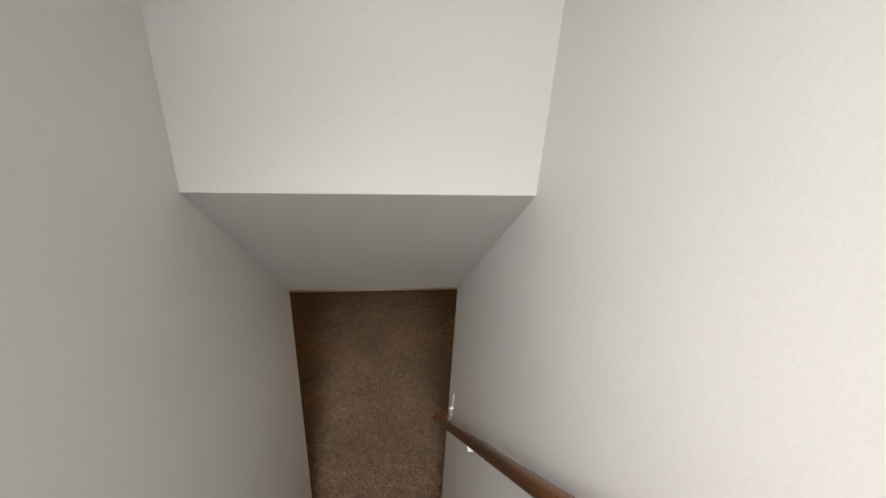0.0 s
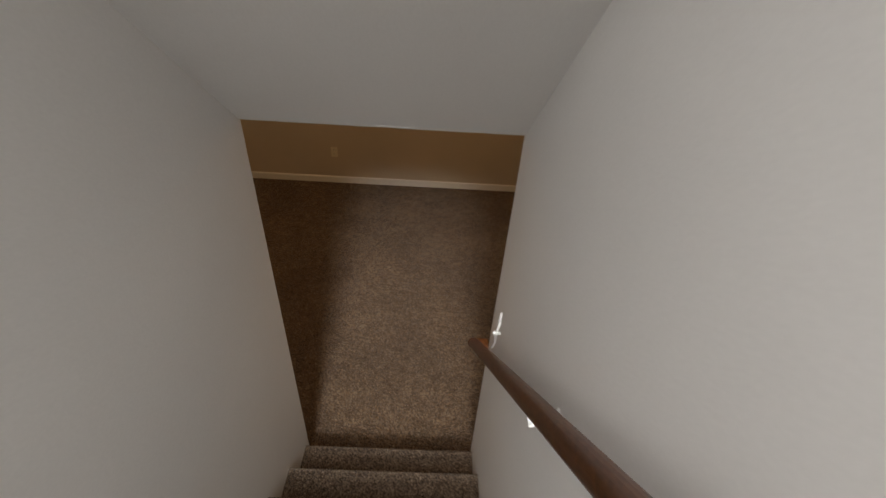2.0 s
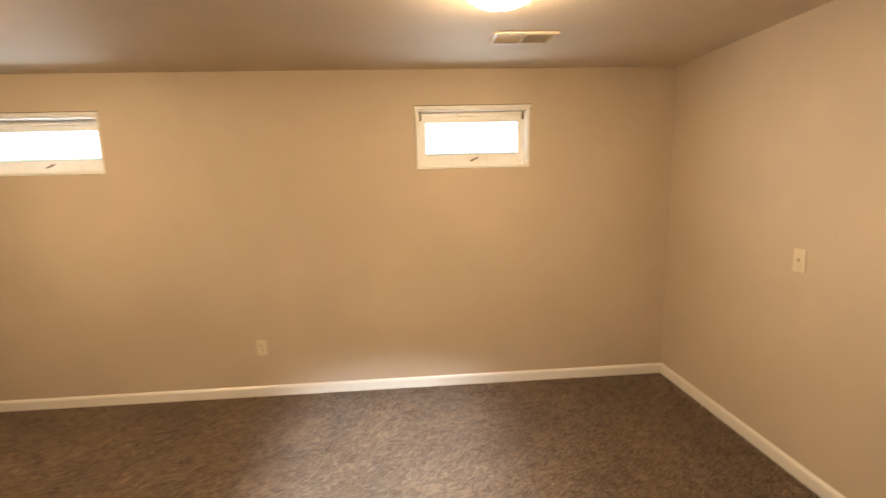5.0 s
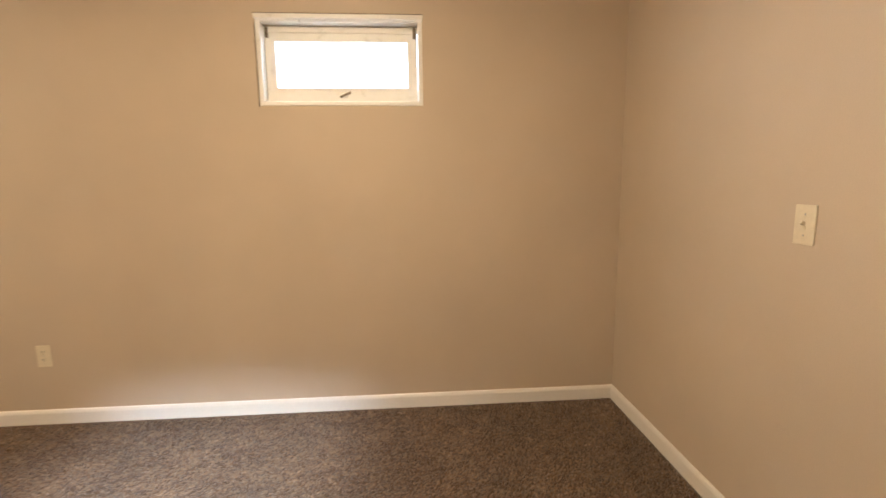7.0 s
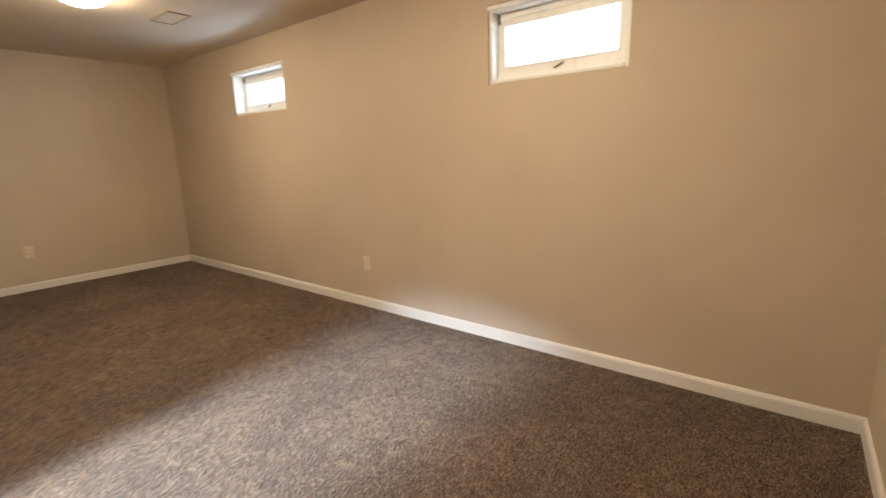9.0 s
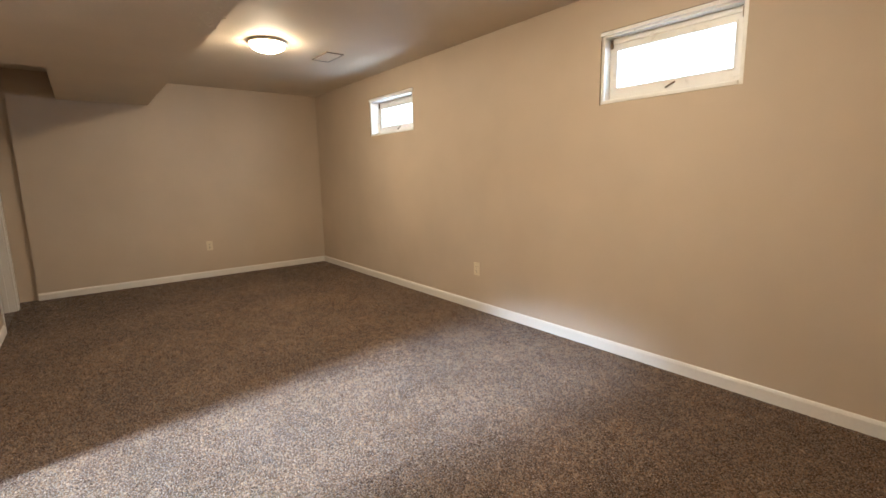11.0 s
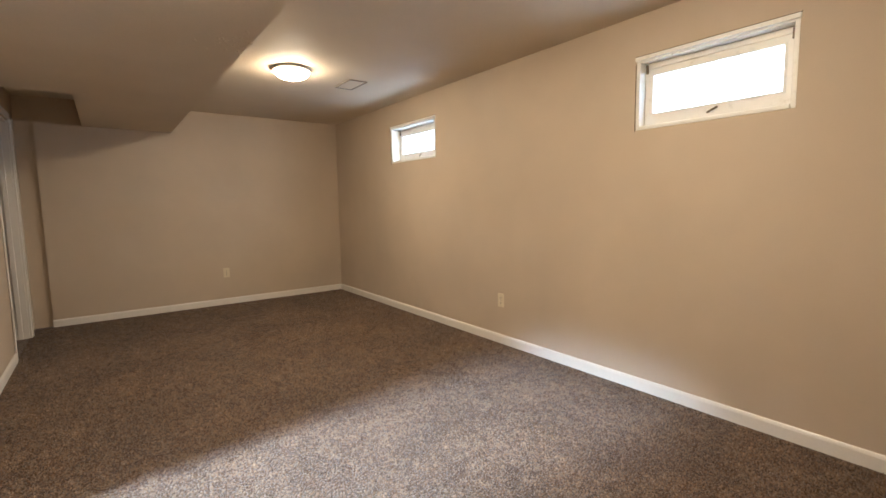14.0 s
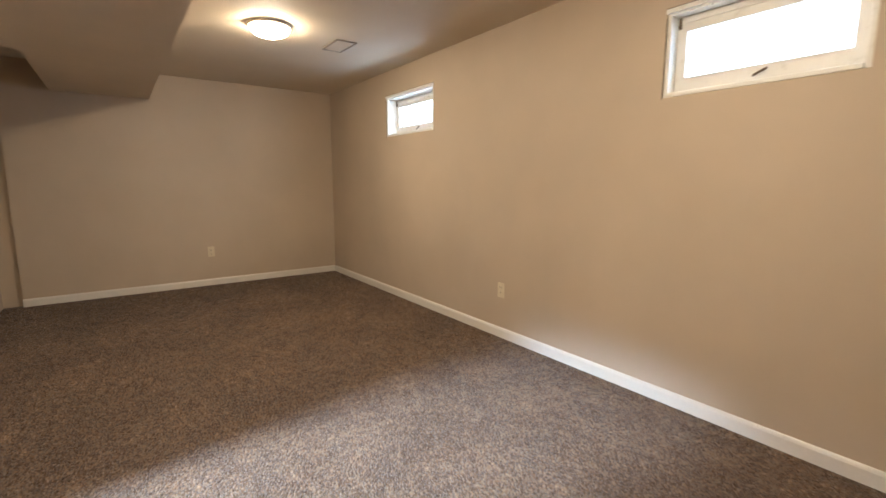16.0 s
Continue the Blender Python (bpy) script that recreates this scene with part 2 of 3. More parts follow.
def tube(points, radius, seg=10):
    bm = bmesh.new()
    rings = []
    pts = [Vector(p) for p in points]
    for i, p in enumerate(pts):
        d = (pts[min(i + 1, len(pts) - 1)] - pts[max(i - 1, 0)]).normalized()
        q = d.to_track_quat("Z", "Y")
        rings.append([bm.verts.new(p + q @ Vector((radius * math.cos(2 * math.pi * k / seg), radius * math.sin(2 * math.pi * k / seg), 0))) for k in range(seg)])
    for a, b in zip(rings, rings[1:]):
        for k in range(seg):
            bm.faces.new([a[k], a[(k + 1) % seg], b[(k + 1) % seg], b[k]])
    bm.faces.new(rings[0])
    bm.faces.new(rings[-1][::-1])
    return bm


def structure(name, bm, material, label, category):
    return tagged(part(name, bm, material), label, category, kind="structure")


# ---------------------------------------------------------------- basement room shell
structure("floor", boxes((-6.8, 0.3, YS - 0.12, 0.3, -0.12, 0.0)), M_CARPET, "brown speckled cut-pile carpet floor", "floor")

us = sorted({-6.8, 0.3, *[w for q in WINDOWS for w in q[:2]]})
zs = sorted({0.0, ZC + 0.12, *[w for q in WINDOWS for w in q[2:]]})
structure("wall_north", holed(us, zs, WINDOWS, lambda u, v, d: (u, d, v), WT), M_TAN,
          "tan painted basement wall with two high windows", "wall")
structure("wall_east", boxes((XE, XE + 0.2, YS - 0.12, YN, 0.0, ZC + 0.1)), M_TAN, "tan painted side wall", "wall")
structure("wall_west", boxes((XW - 0.5, XW, -3.117, YN, 0.0, ZC + 0.1)), M_TAN, "tan painted end wall", "wall")
structure("wall_alcove", boxes((-6.7, XW - 0.05, YS - 0.12, -3.117, 0.0, ZC + 0.1)), M_TAN, "tan painted recessed wall beside a door", "wall")
CD0, CD1, CDZ = -5.905, -5.085, 1.98
structure("wall_south", holed([XW - 0.05, CD0, CD1, SX0 - 0.12, SX1 + 0.12, XE], [0.0, CDZ, ZC + 0.1],
                              [(CD0, CD1, 0.0, CDZ), (SX0 - 0.12, SX1 + 0.12, 0.0, ZC + 0.1)], lambda u, v, d: (u, YS - d, v), 0.12),
          M_TAN, "tan painted wall with the stair opening", "wall")
structure("ceiling", boxes((-6.8, 0.3, YS - 0.12, 0.3, ZC, ZC + 0.12)), M_CEIL, "tan textured basement ceiling", "ceiling")


def soffit():
    bm = bmesh.new()
    pts = [(XE, SOF_Y), (XW, SOF_Y), (XW, NOTCH_Y), (NOTCH_X, NOTCH_Y), (NOTCH_X, YS), (XE, YS)]
    lo = [bm.verts.new((x, y, ZS)) for x, y in pts]
    hi = [bm.verts.new((x, y, ZC)) for x, y in pts]
    bm.faces.new(lo)
    bm.faces.new(hi)
    for i in range(6):
        bm.faces.new([lo[i], lo[(i + 1) % 6], hi[(i + 1) % 6], hi[i]])
    es = [e for e in bm.edges if abs(e.verts[0].co.z - ZS) < 1e-4 and abs(e.verts[1].co.z - ZS) < 1e-4]
    bmesh.ops.bevel(bm, geom=es, offset=0.006, segments=2, affect="EDGES")
    return bm


structure("ceiling_soffit", soffit(), M_CEIL, "dropped tan soffit boxed around ducts", "ceiling")


def base_profile(along, start, end, at, side):
    """A baseboard with an eased top, along x or y, standing on the side of the wall line."""
    prof = [(0, 0), (0.013, 0), (0.013, 0.060), (0.009, 0.071), (0.004, 0.077), (0, 0.077)]
    bm = bmesh.new()
    rows = []
    for s in (start, end):
        rows.append([bm.verts.new((s, at + side * d, z) if along == "x" else (at + side * d, s, z)) for d, z in prof])
    n = len(prof)
    bm.faces.new(rows[0])
    bm.faces.new(rows[1][::-1])
    for i in range(n):
        bm.faces.new([rows[0][i], rows[0][(i + 1) % n], rows[1][(i + 1) % n], rows[1][i]])
    return bm


for nm, spec in (("baseboard_north", ("x", XW, XE, YN, -1)), ("baseboard_east", ("y", YS, YN - 0.013, XE, -1)),
                 ("baseboard_west", ("y", -3.117, YN - 0.013, XW, 1)), ("baseboard_south", ("x", CD1 + 0.022, SX0 - 0.001, YS, 1)),
                 ("baseboard_south_east", ("x", SX1 + 0.001, XE - 0.013, YS, 1))):
    structure(nm, base_profile(*spec), M_TRIM, "white painted wooden baseboard", "baseboard")

def wall_scar():
    """A short ridge of old filler left on the side wall near the floor."""
    bm = bmesh.new()
    a, b = Vector((XE, -1.114, 0.467)), Vector((XE, -1.180, 0.469))
    rings = []
    for i in range(13):
        u = i / 12
        p = a.lerp(b, u) + Vector((0, 0.004 * noise.noise(Vector((u * 5, 0.2, 0))), 0.004 * noise.noise(Vector((u * 5, 3.2, 0)))))
        w = 0.0005 + 0.0035 * math.sin(math.pi * u)
        rings.append([bm.verts.new(p + Vector((-0.5 * w * math.sin(c), 0, w * math.cos(c)))) for c in [2 * math.pi * k / 6 for k in range(6)]])
    for g, h in zip(rings, rings[1:]):
        for k in range(6):
            bm.faces.new([g[k], g[(k + 1) % 6], h[(k + 1) % 6], h[k]])
    return bm


smooth(structure("trim_wall_scar", wall_scar(), M_TAN, "short raised filler scar on the tan wall", "trim"))

# ---------------------------------------------------------------- stair shaft
Y_SH = YS - 0.001


def side_wall(x0, x1):
    return boxes((x0, x1, Y_BACK - 0.2, Y_SH, -0.1, ZC_UP))


# The hole is an unseen opening added for the landing fill lamp.
structure("stair_wall_west", holed([Y_BACK - 0.2, -6.54, -5.42, Y_SH], [-0.1, 3.36, 4.54, ZC_UP], [(-6.54, -5.42, 3.36, 4.54)],
                                   lambda u, v, d: (SX0 - d, u, v), 0.12), M_WHITE, "white painted stairwell wall", "wall")
structure("stair_wall_east", side_wall(SX1, SX1 + 0.12), M_WHITE, "white painted stairwell wall with a handrail", "wall")
structure("stair_ceiling", prism([(YS + 0.002, DOOR_Z - 0.004), (YS - 0.012, DOOR_Z - 0.002), (HEAD_Y, HEAD_Z), (HEAD_Y, ZC_UP), (HEAD_Y + 0.14, ZC_UP),
                                  (HEAD_Y + 0.14, HEAD_Z + 0.2), (YS - 0.3, ZC + 0.16), (YS - 0.002, ZC + 0.1), (YS - 0.002, ZS + 0.02), (YS + 0.002, ZS + 0.02)], SX0 - 0.001, SX1 + 0.001),
          M_WHITE, "white sloped stairwell ceiling and upper wall", "ceiling")
structure("upper_ceiling", boxes((SX0 - 0.12, SX1 + 0.12, Y_BACK - 0.2, HEAD_Y + 0.14, ZC_UP, ZC_UP + 0.1)), M_WHITE, "white upper hall ceiling", "ceiling")
structure("upper_floor", boxes((SX0, SX1, Y_BACK, Y_TOP, Z_UP - 0.12, Z_UP)), M_CARPET, "brown carpeted upper landing", "floor")
structure("wall_upper_back", holed([SX0, SX0 + 0.07, SX1 - 0.07, SX1], [Z_UP - 0.1, 4.0, 5.5, ZC_UP],
                                   [(SX0 + 0.07, SX1 - 0.07, 4.0, 5.5)], lambda u, v, d: (u, Y_BACK - d, v), 0.15),
          M_WHITE, "white upper wall with a bright window", "wall")



def paint_ridge():
    """A thick, lumpy run of white paint along the lower edge of the sloped ceiling."""
    bm = bmesh.new()
    rings = []
    n = 160
    for i in range(n + 1):
        x = SX0 + 0.004 + (SX1 - SX0 - 0.008) * i / n
        r = 0.0016 + 0.0011 * noise.noise(Vector((x * 9.0, 0.3, 0.0))) + 0.0010 * noise.noise(Vector((x * 63.0, 1.3, 0.0)))
        r = max(0.0010, r)
        rings.append([bm.verts.new((x, YS - 0.018 + 2.2 * r * math.cos(a), DOOR_Z + 0.0065 + r * math.sin(a))) for a in [2 * math.pi * k / 8 for k in range(8)]])
    for p, q in zip(rings, rings[1:]):
        for k in range(8):
            bm.faces.new([p[k], p[(k + 1) % 8], q[(k + 1) % 8], q[k]])
    return bm


smooth(structure("trim_paint_ridge", paint_ridge(), M_WHITE, "lumpy white painted edge of the sloped ceiling", "trim"))


def soffit_patch():
    """A rough patch of ceiling texture that hangs over the soffit's front edge."""
    rng = random.Random(11)
    bm = bmesh.new()
    for k in range(90):
        x, y = -2.86 + rng.gauss(0, 0.075), SOF_Y - 0.008 - abs(rng.gauss(0, 0.07))
        w = rng.uniform(0.004, 0.014)
        m = Matrix.Translation((x, y, ZS)) @ Matrix.Rotation(rng.uniform(0, 3.1), 4, "Z")
        bmesh.ops.create_icosphere(bm, subdivisions=1, radius=1.0, matrix=m @ Matrix.Diagonal((w, w * 0.5, rng.uniform(0.001, 0.0028), 1)))
    return bm


smooth(structure("ceiling_rough_patch", soffit_patch(), M_CEIL, "rough lumpy texture patch on the soffit edge", "ceiling"))
stairs = empty("stairs", pose((SX0 + SX1) / 2, Y_STEP, 0), "carpeted basement stairs between white walls", "stairs", kind="structure")


def step_mesh():
    """One carpeted step: riser and a tread with a rolled nosing."""
    pts = [(-RUN - 0.03, RISE), (0.0, RISE)]
    for k in range(1, 8):
        a = math.pi / 2 - k * math.pi / 8
        pts.append((0.0 + 0.024 * math.cos(a), RISE - 0.024 + 0.024 * math.sin(a)))
    pts += [(0.0, RISE - 0.050), (-0.004, 0.0), (-RUN - 0.03, 0.0)]
    w = (SX1 - SX0) / 2 - 0.001
    return prism(pts, -w, w)


first = None
for k in range(STEPS - 1):
    if first is None:
        ob = part("carpeted_step", step_mesh(), M_CARPET, stairs)
        first = ob
    else:
        ob = new("carpeted_step", first.data)
        ob.parent = stairs
    ob.location = (0, -k * RUN, k * RISE)

# ---------------------------------------------------------------- handrail
RAIL_SLOPE = 0.895
RX = SX1 - 0.060
Y_R0, Z_R0 = -3.235, 0.965
L_RAIL = 4.2


def rail_point(s, dx=0.0, dz=0.0):
    return Vector((RX + dx, Y_R0 - s, Z_R0 + s * RAIL_SLOPE + dz))


handrail = empty("handrail", pose(RX, Y_R0, Z_R0), "dark-stained round wooden handrail on white brackets", "handrail")


def rail_mesh():
    """A round rail flattened below, mitred back to the wall at its lower end."""
    bm = bmesh.new()
    d = Vector((0, -1, RAIL_SLOPE)).normalized()
    up = Vector((0, RAIL_SLOPE, 1)).normalized()
    sec = []
    for k in range(20):
        a = 2 * math.pi * k / 20
        sec.append((0.023 * math.cos(a), max(-0.019, 0.025 * math.sin(a))))
    cuts = []
    for end in (0.0, L_RAIL):
        ring = []
        for u, v in sec:
            s = end + (u * 1.0 if end == 0.0 else 0.0)
            p = Vector((u, 0, 0)) + up * v + d * (s * 1.0)
            ring.append(bm.verts.new(p))
        cuts.append(ring)
    n = len(sec)
    for k in range(n):
        bm.faces.new([cuts[0][k], cuts[0][(k + 1) % n], cuts[1][(k + 1) % n], cuts[1][k]])
    bm.faces.new(cuts[0])
    bm.faces.new(cuts[1][::-1])
    return bm


smooth_rail = smooth(part("rail", rail_mesh(), M_WOOD, handrail))


def return_mesh():
    """The short return from the rail's lower end to the wall."""
    bm = bmesh.new()
    d = Vector((0, -1, RAIL_SLOPE)).normalized()
    up = Vector((0, RAIL_SLOPE, 1)).normalized()
    rings = []
    for x, e in ((-0.004, 1), (0.060, 0)):
        ring = []
        for k in range(20):
            a = 2 * math.pi * k / 20
            w, v = 0.023 * math.cos(a), max(-0.019, 0.025 * math.sin(a))
            ring.append(bm.verts.new(Vector((x + (w if e else 0), 0, 0)) + d * (w + 0.0) + up * v))
        rings.append(ring)
    for k in range(20):
        bm.faces.new([rings[0][k], rings[0][(k + 1) % 20], rings[1][(k + 1) % 20], rings[1][k]])
    bm.faces.new(rings[0])
    bm.faces.new(rings[1][::-1])
    return bm


smooth(part("rail_return", return_mesh(), M_WOOD, handrail))


def bracket(s):
    """A white metal bracket: wall plate, curved arm and saddle under the rail."""
    o = Vector((RX, Y_R0, Z_R0))
    c = rail_point(s) - o
    b = smooth(part("bracket", tube([c + Vector((0.058, 0, -0.065)), c + Vector((0.045, 0, -0.068)), c + Vector((0.02, 0, -0.06)),
                                     c + Vector((0.004, 0, -0.045)), c + Vector((0, 0, -0.018))], 0.006), M_BRKT, handrail, "white enamelled bracket"))
    part("wall_plate", boxes((c.x + 0.056, c.x + 0.0615, c.y - 0.018, c.y + 0.018, c.z - 0.105, c.z - 0.025), bev=0.002), M_BRKT, b)
    part("saddle", boxes((c.x - 0.012, c.x + 0.012, c.y - 0.03, c.y + 0.03, c.z - 0.026, c.z - 0.021)), M_BRKT, b)
    for dz in (-0.092, -0.038):
        s2 = part("screw", lathe([(0.0, 0.0022), (0.0035, 0.0015), (0.0045, 0.0)], 10), M_METAL, b)
        s2.matrix_basis = pose(c.x + 0.056, c.y, c.z + dz, 0, -90, 0)


for s in (0.86, 1.9, 3.0):
    bracket(s)


def wall_clip():
    """The bent white metal strap at the rail's foot."""
    o = Vector((RX, Y_R0, Z_R0))
    e = empty("wall_bracket", Matrix.Translation(o + Vector((0.06, -0.20, 0.285))), "white bent metal bracket on the stairwell wall", "bracket")
    part("strap", tube([(-0.004, 0.02, 0.085), (-0.007, 0.006, 0.035), (-0.016, -0.004, -0.005), (-0.012, 0.004, -0.06), (-0.020, 0.01, -0.095)], 0.0045, 8), M_BRKT, e)
    k = part("stud", lathe([(0.0, 0.03), (0.009, 0.027), (0.011, 0.018), (0.007, 0.01), (0.007, 0.0)], 14), M_BRKT, e)
    k.matrix_basis = pose(-0.001, -0.004, 0.0, 0, -90, 0)
    return e


wall_clip()


# ---------------------------------------------------------------- windows
def window(name, x0, x1, z0, z1, yd):
    """A high basement hopper window set into the wall: lined reveal, head strip, sash, glass, latch and hinges."""
    w, h = x1 - x0, z1 - z0
    win = empty(name, pose((x0 + x1) / 2, 0, z0), "small white-painted basement hopper window, closed and worn", "window", kind="structure")
    a, b = -w / 2, w / 2
    part("window_frame", boxes((a, a + 0.022, 0.003, 0.2, 0.0, h), (b - 0.022, b, 0.003, 0.2, 0.0, h),
                               (a + 0.022, b - 0.022, 0.003, 0.2, h - 0.022, h), bev=0.002), M_FRAME, win)
    part("window_sill", boxes((a + 0.022, b - 0.022, -0.004, 0.2, 0.0, 0.022), bev=0.003), M_FRAME, win)
    part("head_strip", boxes((a - 0.004, b + 0.004, -0.012, 0.02, h - 0.012, h + 0.012), bev=0.003), M_FRAME, win, "thin painted strip above the window")
    part("stop", boxes((a + 0.022, b - 0.022, yd - 0.035, yd - 0.010, h - 0.056, h - 0.022), bev=0.003), M_FRAME, win)
    s0, s1, t0, t1 = a + 0.024, b - 0.026, 0.026, h - 0.05
    sash = part("sash", holed([s0, s0 + 0.045, s1 - 0.045, s1], [t0, t0 + 0.068, t1 - 0.043, t1], [(s0 + 0.045, s1 - 0.045, t0 + 0.068, t1 - 0.043)],
                              lambda u, v, d: (u, yd - 0.03 + d, v), 0.04), M_FRAME, win, "chipped white sash")
    part("bead", holed([s0 + 0.038, s0 + 0.049, s1 - 0.049, s1 - 0.038], [t0 + 0.061, t0 + 0.072, t1 - 0.047, t1 - 0.036],
                       [(s0 + 0.049, s1 - 0.049, t0 + 0.072, t1 - 0.047)], lambda u, v, d: (u, yd - 0.034 + d, v), 0.006), M_FRAME, sash)
    pane = part("pane", boxes((s0 + 0.04, s1 - 0.04, yd - 0.008, yd - 0.004, t0 + 0.062, t1 - 0.038)), M_GLASS, win, "clear glass pane")
    pane.visible_shadow = False
    latch = part("latch", boxes((-0.022, 0.022, yd - 0.036, yd - 0.03, t0 + 0.024, t0 + 0.044), bev=0.002), M_FRAME, win, "painted latch with a dark lever")
    lev = part("lever", boxes((-0.03, 0.03, -0.008, 0.0, -0.005, 0.005), bev=0.002), M_OLD, latch)
    lev.matrix_basis = pose(0.01, yd - 0.036, t0 + 0.038, 0, -24, 0)
    for x in (s0 + 0.012, s1 - 0.012):
        part("hinge", boxes((x - 0.007, x + 0.007, yd - 0.042, yd - 0.03, t1 - 0.03, t1 + 0.022), bev=0.002), M_OLD, win, "dark hinge")
    # Thin dark strips draw the shadow lines above and left of the window.
    part("shadow_gap", boxes((a - 0.005, b + 0.006, -0.003, 0.004, h + 0.013, h + 0.017)), M_DARK, win, "dark strip painted as the shadow line above the head strip")
    part("shadow_gap", boxes((a - 0.004, a - 0.001, -0.002, 0.004, -0.004, h - 0.03)), M_DARK, win)
    part("seal", boxes((s0, s1, yd - 0.031, yd, t1 + 0.001, t1 + 0.005)), M_DARK, win)
    return win


for i, q in enumerate(WINDOWS):
    window("window_%d" % (i + 1), *q, (0.140, 0.095)[i])
structure("ground", boxes((-600, 600, WT + 0.02, 900, 1.40, 1.46)), M_GROUND, "ground outside the basement windows, tinted grey-blue as if shaded", "ground")
structure("wall_window_well", boxes((-6.8, 0.3, WT, WT + 0.02, -0.1, 1.40)), M_GROUND, "concrete foundation edge", "wall")


# ---------------------------------------------------------------- ceiling lamps
def ceiling_lamp(x, y, z, bulb=M_BULB, s=1.0, k=1.0):
    e = empty("ceiling_light", pose(x, y, z), "flush round alabaster glass ceiling light, lit warm", "ceiling light", "flush ceiling lights")
    def sized(pts):
        return [(r * s, q * k) for r, q in pts]

    smooth(part("rim", lathe(sized([(0.0, 0.0), (0.144, 0.0), (0.153, -0.006), (0.154, -0.016), (0.147, -0.022), (0.138, -0.024), (0.13, -0.02)])), M_RIM, e, "cream metal rim"))
    prof = [(0.136 * math.cos(a), -0.023 - 0.062 * math.sin(a)) for a in [math.pi / 2 * k / 9 for k in range(9)]] + [(0.0, -0.085)]
    smooth(part("glass_bowl", lathe(sized(prof)), bulb, e, "glowing alabaster glass bowl"))
    smooth(part("finial", lathe(sized([(0.012, -0.084), (0.013, -0.089), (0.007, -0.093), (0.008, -0.099), (0.004, -0.105), (0.0, -0.106)]), 16), M_RIM, e, "small cream finial"))
    return e


lamp = ceiling_lamp(-1.53, -1.38, ZC)
copy_thing(lamp, pose(-4.02, -1.34, ZC))
ceiling_lamp(-2.10, -2.50, ZS, M_BULB_DIM, 0.70, 0.66)


# ---------------------------------------------------------------- vent and access panel
def ceiling_vent(x, y, rz):
    e = empty("ceiling_vent", pose(x, y, ZC, 0, 0, rz), "cream metal supply register on the ceiling", "vent")
    w, d = 0.34, 0.19
    part("frame", holed([-w / 2, -w / 2 + 0.022, -0.006, 0.006, w / 2 - 0.022, w / 2], [-d / 2, -d / 2 + 0.022, d / 2 - 0.022, d / 2],
                        [(-w / 2 + 0.022, -0.006, -d / 2 + 0.022, d / 2 - 0.022), (0.006, w / 2 - 0.022, -d / 2 + 0.022, d / 2 - 0.022)],
                        lambda u, v, q: (u, v, -0.012 + q), 0.0115), M_VENT, e)
    # Flat sheet coloured as the shade behind the slats.
    part("backing", boxes((-w / 2 + 0.02, w / 2 - 0.02, -d / 2 + 0.02, d / 2 - 0.02, -0.003, -0.001)), M_SHADE, e)
    for sx in (-1, 1):
        for k in range(7):
            yy = -d / 2 + 0.033 + k * 0.0207
            s = part("slat", boxes((-0.069, 0.069, -0.007, 0.007, -0.0007, 0.0007)), M_VENT, e) if k == 0 and sx == -1 else new("slat", e.children[-1].data)
            if s.parent is None:
                s.parent = e
            s.matrix_basis = pose(sx * 0.077, yy, -0.008, 28 * sx, 0, 0)
    return e


ceiling_vent(-1.275, -0.70, 0)


def access_panel(x, y):
    e = empty("access_panel", pose(x, y, ZC), "painted-over return register on the ceiling", "vent")
    w, d = 0.32, 0.17
    part("panel", boxes((-w / 2 + 0.014, w / 2 - 0.014, -d / 2 + 0.014, d / 2 - 0.014, -0.007, -0.001), bev=0.002), M_CEIL, e)
    # The outer strip is painted dark in place of a shaded gap.
    part("frame", holed([-w / 2, -w / 2 + 0.010, w / 2 - 0.010, w / 2], [-d / 2, -d / 2 + 0.010, d / 2 - 0.010, d / 2],
                        [(-w / 2 + 0.010, w / 2 - 0.010, -d / 2 + 0.010, d / 2 - 0.010)], lambda u, v, q: (u, v, -0.009 + q), 0.0085), M_SHADE, e, "strip round the panel painted as a shaded gap")
    return e


access_panel(-4.2, -0.742)


# ---------------------------------------------------------------- outlets and switch
def plate(bmw=0.070, bmh=0.115):
    return boxes((-bmw / 2, bmw / 2, -0.006, -0.0005, -bmh / 2, bmh / 2), bev=0.003, seg=2)


def screw_on(parent, z):
    s = part("screw", lathe([(0.0, 0.0014), (0.0025, 0.001), (0.0032, 0.0)], 10), M_METAL, parent)
    s.matrix_basis = pose(0, -0.006, z, 90, 0, 0)


def outlet(m):
    e = empty("wall_outlet", m, "almond plastic duplex outlet plate on the wall", "outlet", "wall outlets")
    part("plate", plate(), M_PLATE, e)
    for z in (-0.0195, 0.0195):
        r = part("receptacle", boxes((-0.017, 0.017, -0.0085, -0.0055, z - 0.0145, z + 0.0145), bev=0.002), M_PLATE, e)
        for x, hh in ((-0.0065, 0.0045), (0.0065, 0.0038)):
            part("slot", boxes((x - 0.0013, x + 0.0013, -0.0088, -0.0084, z + 0.003 - hh, z + 0.003 + hh)), M_DARK, r)
        part("ground_hole", boxes((-0.0022, 0.0022, -0.0088, -0.0084, z - 0.011, z - 0.0065)), M_DARK, r)
    screw_on(e, 0.0)
    return e


o1 = outlet(pose(-3.018, 0, 0.370))
copy_thing(o1, pose(XW, -1.487, 0.39, 0, 0, 90))

sw = empty("light_switch", pose(XE, -1.157, 1.10, 0, 0, -90), "almond plastic toggle switch plate on the wall", "switch")
part("plate", plate(), M_PLATE, sw)
part("collar", boxes((-0.006, 0.006, -0.0075, -0.0055, -0.0125, 0.0125)), M_PLATE, sw)
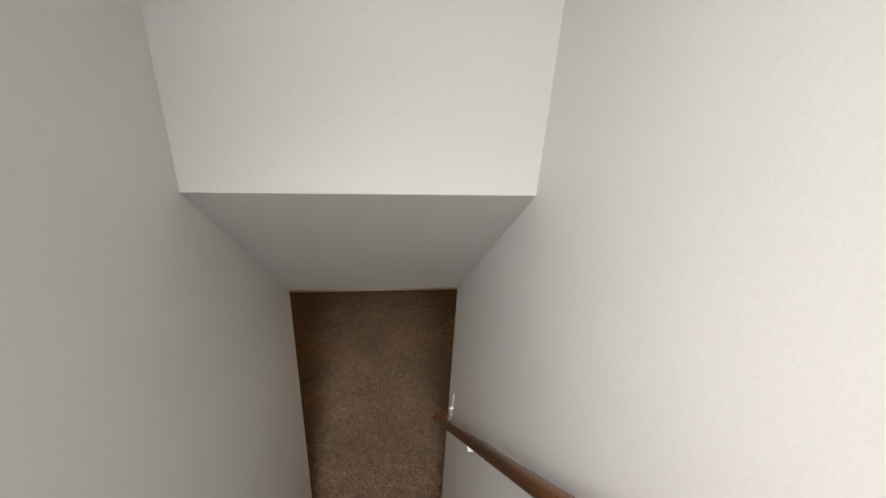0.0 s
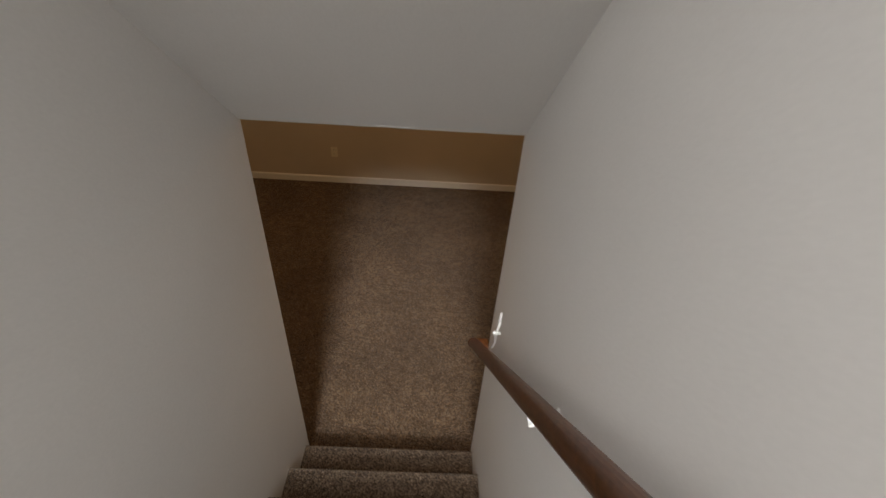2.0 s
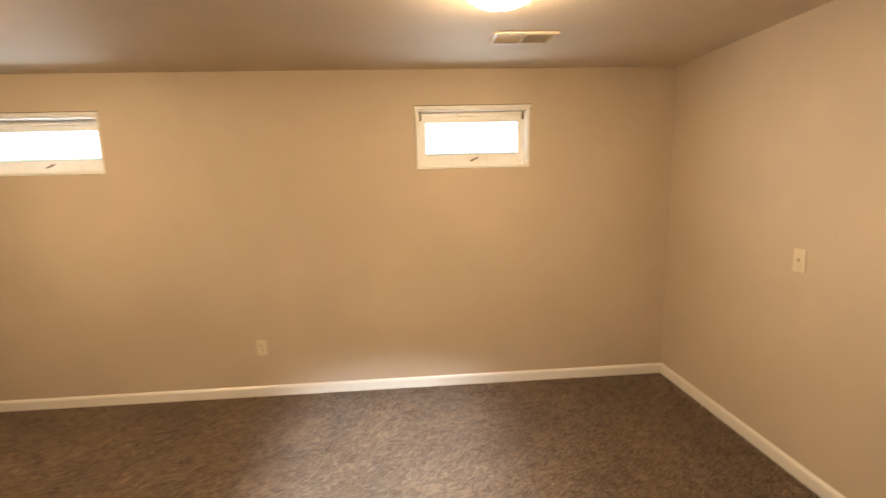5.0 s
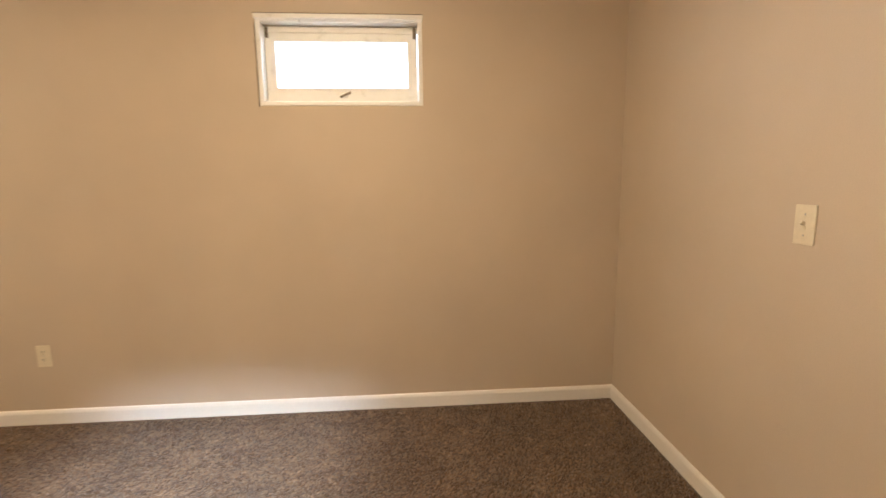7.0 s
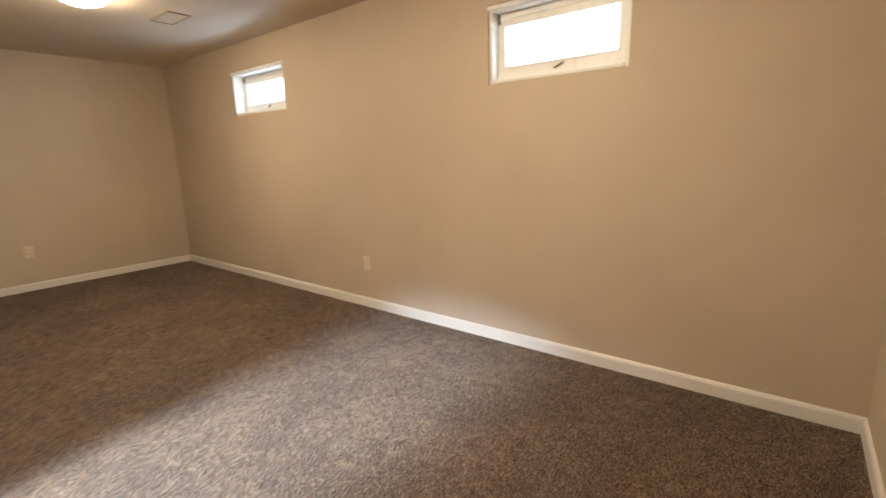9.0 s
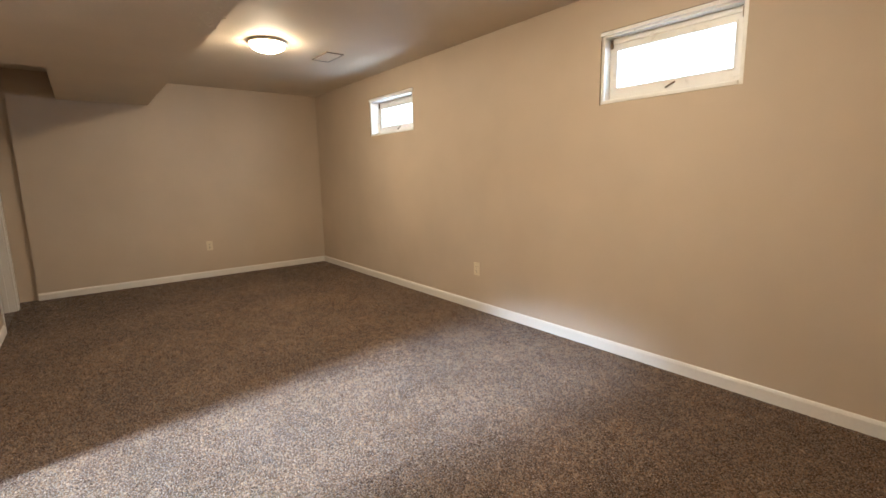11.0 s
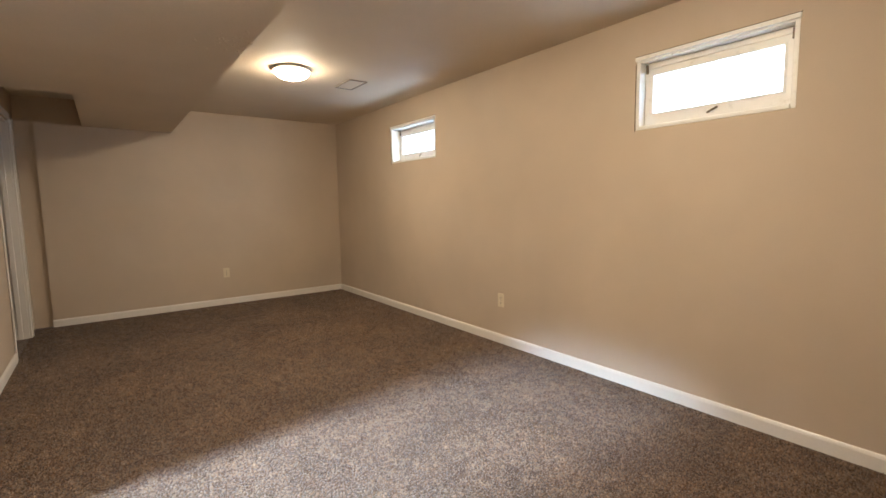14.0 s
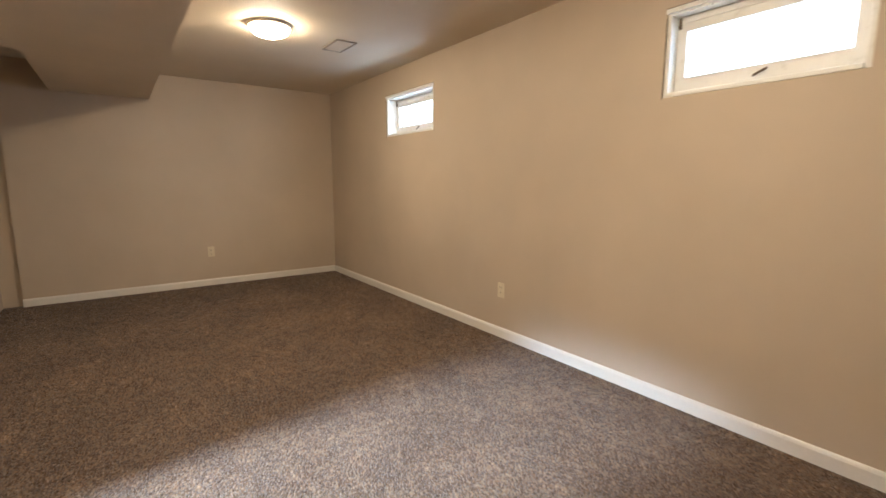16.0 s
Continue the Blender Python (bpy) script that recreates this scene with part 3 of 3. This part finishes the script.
tg = part("toggle", boxes((-0.0045, 0.0045, -0.013, 0.0, -0.005, 0.005), bev=0.0015), M_PLATE, sw)
tg.matrix_basis = pose(0, -0.006, 0.002, -28, 0, 0)
for z in (-0.03, 0.03):
    screw_on(sw, z)


# ---------------------------------------------------------------- open doorway in the stair wall
door = empty("door_1", pose((CD0 + CD1) / 2, YS, 0), "open doorway lined with white-painted jambs and flat casing", "doorway", kind="structure")
hw = (CD1 - CD0) / 2
for x0, x1 in ((-hw, -hw + 0.018), (hw - 0.018, hw)):
    part("jamb", boxes((x0, x1, -0.125, 0.004, 0, CDZ), bev=0.002), M_TRIM, door)
part("head_jamb", boxes((-hw + 0.018, hw - 0.018, -0.125, 0.004, CDZ - 0.018, CDZ), bev=0.002), M_TRIM, door)
part("stop", boxes((-hw + 0.018, -hw + 0.030, -0.075, -0.040, 0, CDZ - 0.018), bev=0.002), M_TRIM, door)
part("stop", boxes((hw - 0.030, hw - 0.018, -0.075, -0.040, 0, CDZ - 0.018), bev=0.002), M_TRIM, door)
part("casing", boxes((-hw - 0.058, -hw + 0.012, 0.005, 0.019, 0.0, CDZ + 0.012), (-hw - 0.058, -hw - 0.040, 0.019, 0.027, 0.0, CDZ + 0.012), bev=0.003, seg=2), M_TRIM, door)
part("casing", boxes((hw - 0.012, hw + 0.020, 0.005, 0.012, 0.0, CDZ + 0.012), bev=0.002), M_TRIM, door)
part("head_casing", boxes((-hw - 0.058, hw + 0.020, 0.005, 0.019, CDZ + 0.012, CDZ + 0.07), bev=0.003, seg=2), M_TRIM, door)

YB = YS - 1.2
structure("floor_side_room", boxes((XW - 0.05, -4.9, YB, YS - 0.12, -0.12, 0.0)), M_CARPET, "brown carpet floor of the dark side room", "floor")
structure("ceiling_side_room", boxes((XW - 0.05, -4.9, YB, YS - 0.12, ZC, ZC + 0.1)), M_CEIL, "tan side room ceiling", "ceiling")
structure("wall_side_room_back", boxes((XW - 0.15, -4.8, YB - 0.1, YB, 0.0, ZC + 0.1)), M_TAN, "tan painted side room wall", "wall")
structure("wall_side_room_west", boxes((XW - 0.15, XW - 0.05, YB, YS - 0.121, 0.0, ZC + 0.1)), M_TAN, "tan painted side room wall", "wall")
structure("wall_side_room_east", boxes((-4.9, -4.8, YB, YS - 0.121, 0.0, ZC + 0.1)), M_TAN, "tan painted side room wall", "wall")


# ---------------------------------------------------------------- carpet pile
def carpet_pile(x0, x1, y0, y1, gap=0.0078):
    """Three-sided yarn tufts with uneven lean and height over the whole floor."""
    rng = np.random.default_rng(7)
    gx, gy = np.meshgrid(np.arange(x0, x1, gap), np.arange(y0, y1, gap))
    n = gx.size
    cx = gx.ravel() + rng.uniform(-0.45, 0.45, n) * gap
    cy = gy.ravel() + rng.uniform(-0.45, 0.45, n) * gap
    rad = rng.uniform(0.0036, 0.0060, n)
    hgt = rng.uniform(0.003, 0.0075, n)
    turn = rng.uniform(0, 2 * np.pi, n)
    lean = rng.normal(0, 0.0035, (n, 2))
    co = np.zeros((n, 4, 3))
    for k in range(3):
        co[:, k, 0] = cx + rad * np.cos(turn + k * np.pi / 1.5)
        co[:, k, 1] = cy + rad * np.sin(turn + k * np.pi / 1.5)
        co[:, k, 2] = 0.0005
    co[:, 3, 0], co[:, 3, 1], co[:, 3, 2] = cx + lean[:, 0], cy + lean[:, 1], hgt
    tri = np.array([[0, 1, 3], [1, 2, 3], [2, 0, 3]])
    idx = (np.arange(n)[:, None, None] * 4 + tri[None]).reshape(-1)
    me = bpy.data.meshes.new("carpet_pile")
    me.vertices.add(n * 4)
    me.vertices.foreach_set("co", co.reshape(-1))
    me.loops.add(len(idx))
    me.loops.foreach_set("vertex_index", idx.astype(np.int32))
    me.polygons.add(n * 3)
    me.polygons.foreach_set("loop_start", np.arange(0, n * 9, 3, dtype=np.int32))
    me.update(calc_edges=True)
    me.validate()
    me.materials.append(M_PILE)
    return tagged(new("carpet_pile", me), "brown speckled carpet pile covering the floor", "carpet", kind="stuff")


carpet_pile(XW + 0.018, XE - 0.018, YS + 0.004, YN - 0.018)
